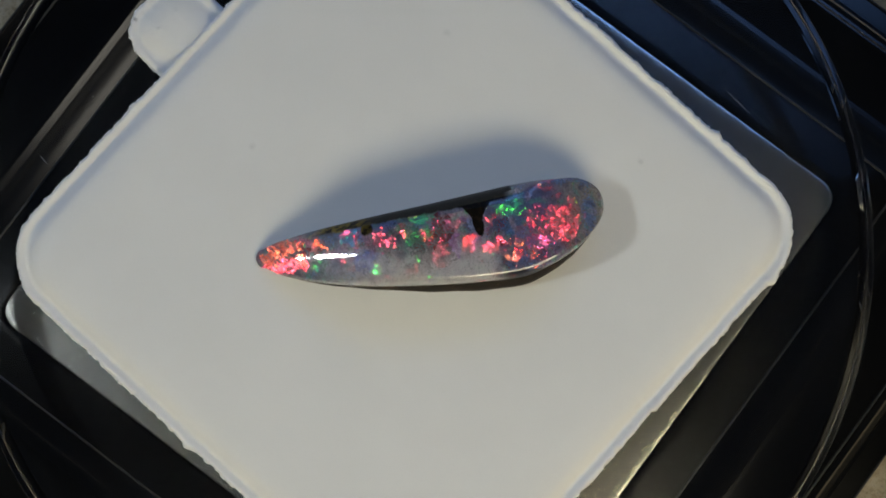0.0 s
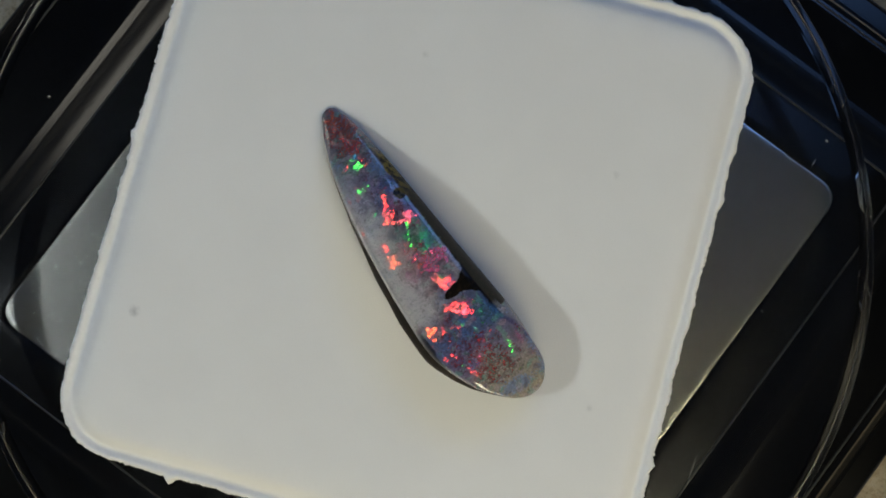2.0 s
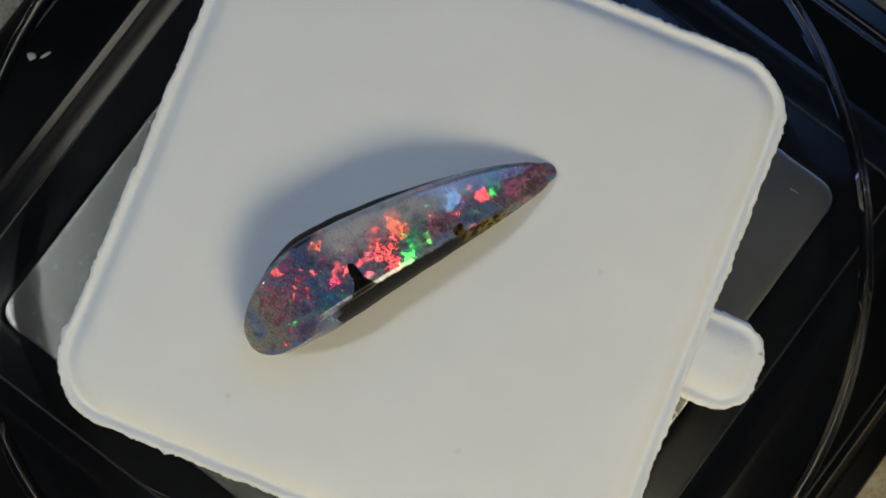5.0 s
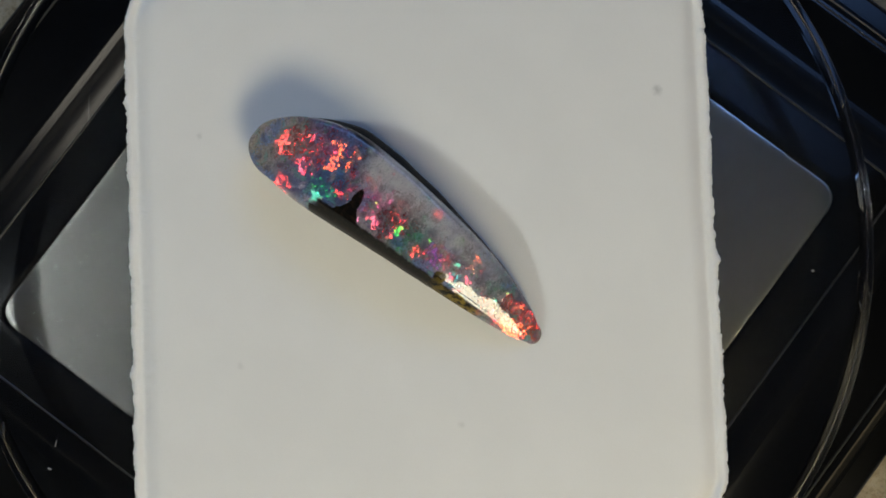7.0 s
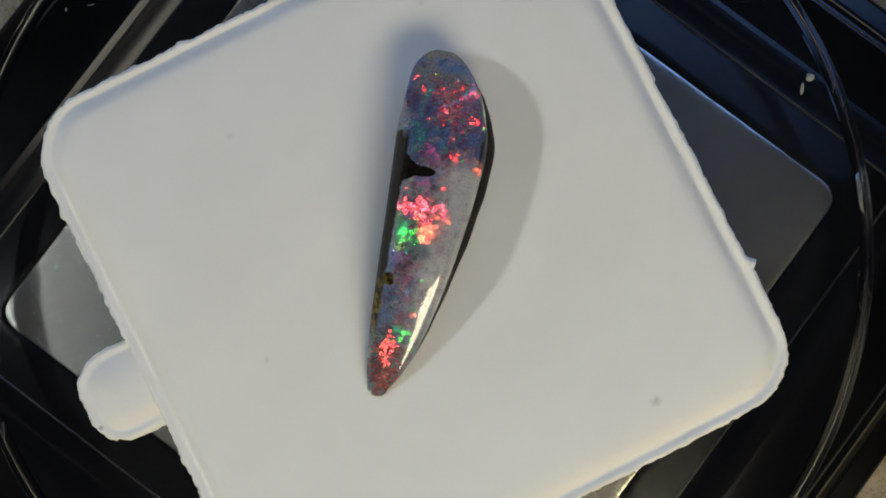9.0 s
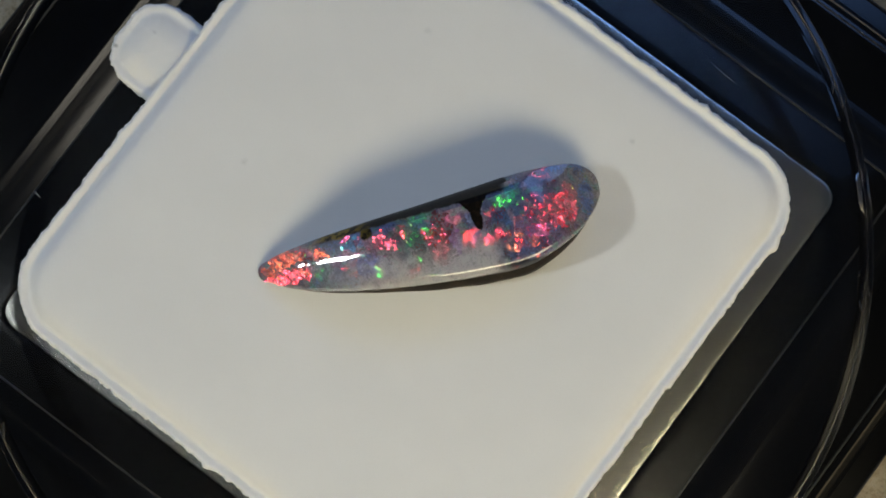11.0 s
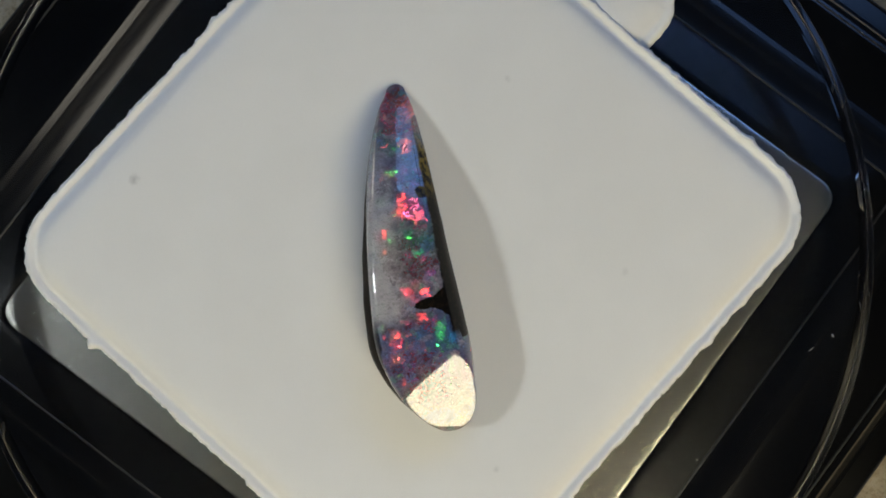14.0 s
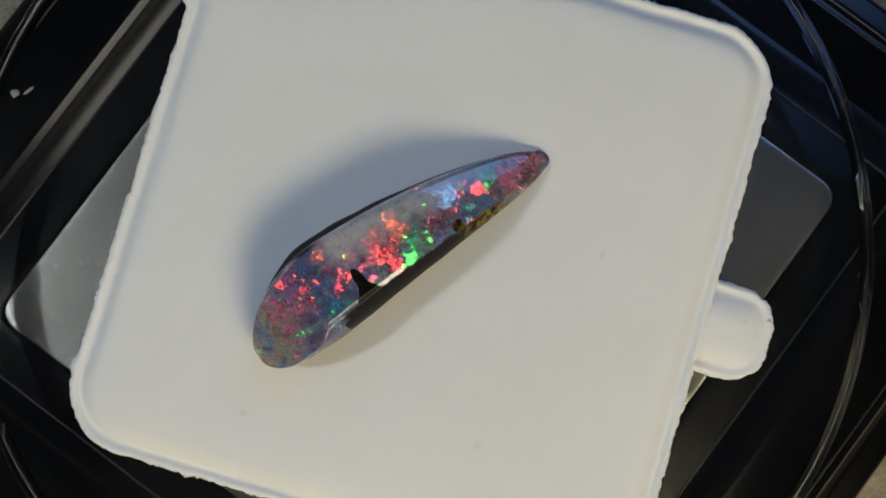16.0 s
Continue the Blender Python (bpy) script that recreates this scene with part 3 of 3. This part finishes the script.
def opal_pattern(data, uv):
    """Writes the opal's body colour, colour play, lattice tilt and ironstone skin to the mesh; uv in mm."""
    rng = np.random.default_rng(7)
    u, v = uv[:, 0], uv[:, 1]
    wide, wide2 = noise_field(uv, 0.33), noise_field(uv, 0.45, 9.0)
    mid, mid2 = noise_field(uv, 1.15, 4.0), noise_field(uv, 1.3, 17.0)
    fine, fine2 = noise_field(uv, 5.2, 2.0), noise_field(uv, 6.1, 13.0)
    # body
    along = u + 1.6 * wide + 0.7 * mid + 0.2 * fine
    stops = np.array([a for a, _ in BODY])
    body = np.stack([np.interp(along, stops, [c[k] for _, c in BODY]) for k in range(3)], 1)
    for field, low, high, tone, weight in ((wide2, 0.12, 0.4, (0.03, 0.10, 0.26), 0.6), (mid2, 0.15, 0.45, (0.05, 0.15, 0.13), 0.6),
                                           (mid, 0.15, 0.5, (0.19, 0.14, 0.19), 0.5), (-mid2, 0.2, 0.5, (0.025, 0.03, 0.06), 0.6)):
        w = (weight * smooth(field + 0.3 * fine, low, high))[:, None]
        body = body * (1 - w) + np.array(tone) * w
    body *= 1.25 * (1 + 0.5 * fine + 0.3 * fine2)[:, None]
    milk = smooth(-v + 1.1 * wide2 + 0.5 * mid - 0.45 * (u - 11) * 0.12, 0.3, 2.9) * smooth(u, 4.0, 12.0) * smooth(-u + 0.8 * mid, -24.5, -21.5)
    milk = (milk * (0.8 + 0.3 * mid2))[:, None].clip(0, 0.92)
    body = body * (1 - milk) + np.array((0.41, 0.40, 0.41)) * milk
    # lattice cells, jittered on a leaning grid
    size, nx, ny = 0.16, 270, 74
    seeds = rng.random((nx, ny, 2)) * 0.9 + 0.05
    warped = np.stack([u + 0.20 * v + 0.30 * mid + 0.22 * fine, 0.62 * (v + 0.30 * mid2 + 0.25 * fine2)], 1) / size + np.array((16.0, 36.0))
    base_cell = np.floor(warped).astype(int)
    best, cell = np.full(len(u), 1e9), np.zeros(len(u), int)
    for dx in (-1, 0, 1):
        for dy in (-1, 0, 1):
            ij = np.clip(base_cell + (dx, dy), 0, (nx - 1, ny - 1))
            d = ((ij + seeds[ij[:, 0], ij[:, 1]] - warped) ** 2).sum(1)
            cell = np.where(d < best, ij[:, 0] * ny + ij[:, 1], cell)
            best = np.minimum(best, d)
    grid = np.stack(np.meshgrid(np.arange(nx), np.arange(ny), indexing="ij"), 2) + seeds
    centre = ((grid - np.array((16.0, 36.0))) * size).reshape(-1, 2)
    cv = centre[:, 1] / 0.62
    cu = centre[:, 0] - 0.20 * cv
    table = np.array(DOMAINS)
    n = len(cu)
    gap = np.sqrt(((cu[:, None] - table[:, 0]) / (table[:, 2] + 0.05)) ** 2 + ((cv[:, None] - table[:, 1]) / (table[:, 3] + 0.05)) ** 2)
    large = np.clip(np.sqrt(table[:, 2] * table[:, 3]) - 0.75, 0, 1)
    rank = gap + 0.5 * (rng.random(gap.shape) - 0.5) - 0.22 * np.sqrt(table[:, 2] * table[:, 3]) - 0.3 * large
    pick = np.where(gap + (0.9 - 0.7 * large) * (rng.random(gap.shape) - 0.35) < 1.0, rank, 99.0).argmin(1)
    hit = np.take_along_axis(np.where(gap < 1.25, gap, 99), pick[:, None], 1)[:, 0] < 1.2
    hit &= rng.random(n) > 0.14 * (1 - large[pick]) + 0.32 * smooth(cu, 23.0, 26.0)
    colour, tilt = table[pick, 4:7], table[pick, 7:9]
    # stray flecks of every colour and lean
    stray = (rng.random(n) < 0.07) & ~hit
    hues = np.array((RED, RED, PINK, ORANGE, GREEN, GREEN, TEAL, BLUE, LIME))
    colour = np.where(stray[:, None], hues[rng.integers(0, len(hues), n)], colour)
    lean, steep = rng.random(n) * 2 * math.pi, 0.35 + 0.25 * rng.random(n)
    tilt = np.where(stray[:, None], np.stack([np.cos(lean) * steep, np.sin(lean) * steep], 1), tilt)
    tilt = tilt + 0.05 * rng.standard_normal((n, 2))
    shade = 0.75 + 0.5 * rng.random((n, 1))
    colour = (colour * shade + 0.05 * rng.random((n, 3))).clip(0, 1)
    strength = np.where(hit, 0.18 + 0.45 * rng.random(n) + 0.25 * large[pick], np.where(stray, 0.15 + 0.35 * rng.random(n), 0.0))
    amount = strength[cell] * (1 - 0.25 * smooth(fine2, 0.1, 0.5)) * (1 - 0.5 * milk[:, 0])
    # ironstone: the steep flank, the finger and a small blob
    edge = v + 0.22 * mid + 0.12 * fine - (0.78 + 0.034 * u)
    skin = smooth(edge, -0.05, 0.22) * smooth(u, 4.5, 7.5) * smooth(-u, -25.6, -24.2)
    skin = np.maximum(skin, inside(u + 0.16 * mid + 0.08 * fine, v + 0.18 * mid2 + 0.1 * fine2, FINGER) * 1.0)
    skin = np.maximum(skin, smooth(-np.hypot((u - 11.3 + 0.2 * mid) / 0.55, (v - 0.95 + 0.2 * fine) / 0.65), -1.1, -0.8))
    rim = smooth(-v + 0.3 * mid, 4.85, 5.05) * smooth(u, 22.0, 24.0) * smooth(-u, -29.0, -27.5)
    skin = np.maximum(skin, 0.85 * rim)
    worn = smooth(-u, -13.0, -9.0)
    one = np.ones(len(u))
    for name, values in (("body", np.c_[body.clip(0.004, 1), one]), ("play", np.c_[colour[cell], one]), ("amount", np.c_[amount, skin, worn, one])):
        data.attributes.new(name, "FLOAT_COLOR", "POINT").data.foreach_set("color", values.astype(np.float32).ravel())
    data.attributes.new("lattice", "FLOAT_VECTOR", "POINT").data.foreach_set("vector", np.c_[tilt[cell], one].astype(np.float32).ravel())


def opal_stone():
    thing = tagged(new("opal_stone"), "polished boulder opal drop with red and green flashes", "gemstone")
    rows, cols = 620, 190
    girdle = 0.38

    def section(s, u):
        """Height of the face over the girdle, 0 to 1; a flat crown, round on one side and with a steep flank on the other."""
        if s < 0.62:
            t = min((0.62 - s) / 1.62, 1.0)
            soft = 1 - 0.56 * (t - 0.46) ** 2
            near = min(max((19.0 - u) / 6.0, 0.0), 1.0)
            near = near * near * (3 - 2 * near)
            full = (1 - t ** 26) ** 0.5 * (1 - 0.10 * t)
            return near * soft * (1 - t ** 22) ** 0.5 + (1 - near) * full * 0.975
        t = min((s - 0.62) / 0.38, 1.0)
        flank = (0.955 - 0.2 * t if t < 0.25 else 0.905 - 0.65 * ((t - 0.25) / 0.75) ** 1.1) * (1 - t ** 12)
        near = min(max((u - 24.5) / 4.5, 0.0), 1.0)
        near = near * near * (3 - 2 * near)
        slim = min(max((19.0 - u) / 6.0, 0.0), 1.0)
        flank *= 1 - 0.118 * slim * slim * (3 - 2 * slim)
        return (1 - near) * flank + near * 0.955 * (1 - 0.14 * t) * (1 - t ** 6) ** 0.55

    def place(u, s):
        hi, lo = end_width(u, UPPER), end_width(u, LOWER)
        return (hi + lo) / 2 + s * (hi - lo) / 2

    us = [33.9 * (0.75 * i / rows + 0.25 * (0.5 - 0.5 * math.cos(math.pi * i / rows))) for i in range(rows + 1)]
    us[0], us[-1] = 0.004, 33.896
    ss = [-math.cos(math.pi * (0.12 + 0.76 * j / cols)) / math.cos(math.pi * 0.12) for j in range(cols + 1)]
    verts, uv = [], []
    for u in us:
        ends = (1 - abs(2 * u / 33.9 - 1) ** 14) ** 0.6
        crown = spline(CROWN, u)
        low = crown * girdle
        hi, lo = end_width(u, UPPER), end_width(u, LOWER)
        for s in ss:
            v, h = (hi + lo) / 2 + s * (hi - lo) / 2, section(s, u)
            dent = 0.014 * noise.noise(Vector((u * 0.5, s * 2, 1))) + 0.002 * noise.noise(Vector((u * 1.6, s * 6, 4)))
            z = low + (crown - low) * h * ends
            # flat polished facet at the blunt end
            cut = 5.5 - 0.385 * (u - 27.15 + 0.45 * v)
            z = max(-0.1 * math.log(math.exp(-z / 0.1) + math.exp(-cut / 0.1)), low)
            verts.append((u * MM, v * MM, (z + dent * h) * MM))
            uv.append((u, v))
    wide = cols + 1
    faces = [(i * wide + j, (i + 1) * wide + j, (i + 1) * wide + j + 1, i * wide + j + 1) for i in range(rows) for j in range(cols)]
    data = bpy.data.meshes.new("opal_face")
    data.from_pydata(verts, [], faces)
    data.polygons.foreach_set("use_smooth", [True] * len(faces))
    data.materials.append(OPAL)
    opal_pattern(data, np.array(uv))
    face = tagged(new("opal_face", data), "polished grey-blue opal with colour flashes")
    face.parent = thing
    # rough backing below the face
    bm = bmesh.new()
    us = us[::4] + us[-1:]
    outline = [(u, -1.0) for u in us] + [(u, 1.0) for u in reversed(us[1:-1])]
    loops = []
    for k, (shrink, f) in enumerate(((0.90, 0.0), (0.98, 0.10), (1.0, 0.20), (1.0, 0.30), (1.0, 0.381))):
        loop = []
        for u, s in outline:
            v = place(u, s) - (0.75 * math.sin(math.pi * (u / 33.9) ** 1.8) if s < 0 and k < 4 else 0.0) * (1, 1, 1, 0.75, 0)[k]
            mid = place(u, 0.0)
            w = 0.02 * noise.noise(Vector((u * 0.4, s * 3, k * 0.7)))
            loop.append(((16.7 + (u - 16.7) * (0.985, 0.995, 1, 1, 1)[k]) * MM, (mid + (v - mid) * (shrink + w * (k < 3))) * MM, spline(CROWN, u) * f * MM))
        loops.append(loop)
    bridge(bm, loops, (True, False))
    part("ironstone_backing", bm, IRON, thing, "dark brown ironstone backing")
    return thing


room()
base, plate = turntable()
pad = foam_pad()
stone = opal_stone()


# ---- dust on the plate ----
def dust():
    for x, y, r, long, az in ((30.5, -31.3, 0.42, 1.0, 0), (29.2, -31.0, 0.16, 4.0, 10), (10.6, 40.0, 0.06, 8.0, 125), (32.8, 14.8, 0.022, 100.0, 135),
                              (21.7, 28.4, 0.09, 1.5, 0), (9.2, 42.2, 0.09, 2.0, 30), (-33.2, 14.6, 0.08, 1.0, 0), (-30.0, -27.0, 0.1, 1.6, 50), (-38.0, 8.0, 0.06, 9.0, 130)):
        bm = bmesh.new()
        bmesh.ops.create_icosphere(bm, subdivisions=2, radius=r * MM)
        turn = Matrix.Rotation(radians(az), 3, "Z")
        for vert in bm.verts:
            vert.co *= 1 + 0.5 * noise.noise(vert.co * 4000 + Vector((x, y, 0)))
            vert.co.x *= long
            vert.co.z *= 0.5
            vert.co = turn @ vert.co + Vector((x * MM, y * MM, 26.02 * MM + r * 0.45 * MM))
        part("dust_speck", bm, DUST, plate)


dust()


def motions():
    rows = [(i * 0.25, Matrix.Rotation(radians(turned(i * 0.25)), 4, "Z")) for i in range(65)]
    walk(plate, rows)
    walk(pad, rows)
    walk(stone, [(t, m @ STONE_AT) for t, m in rows])


motions()
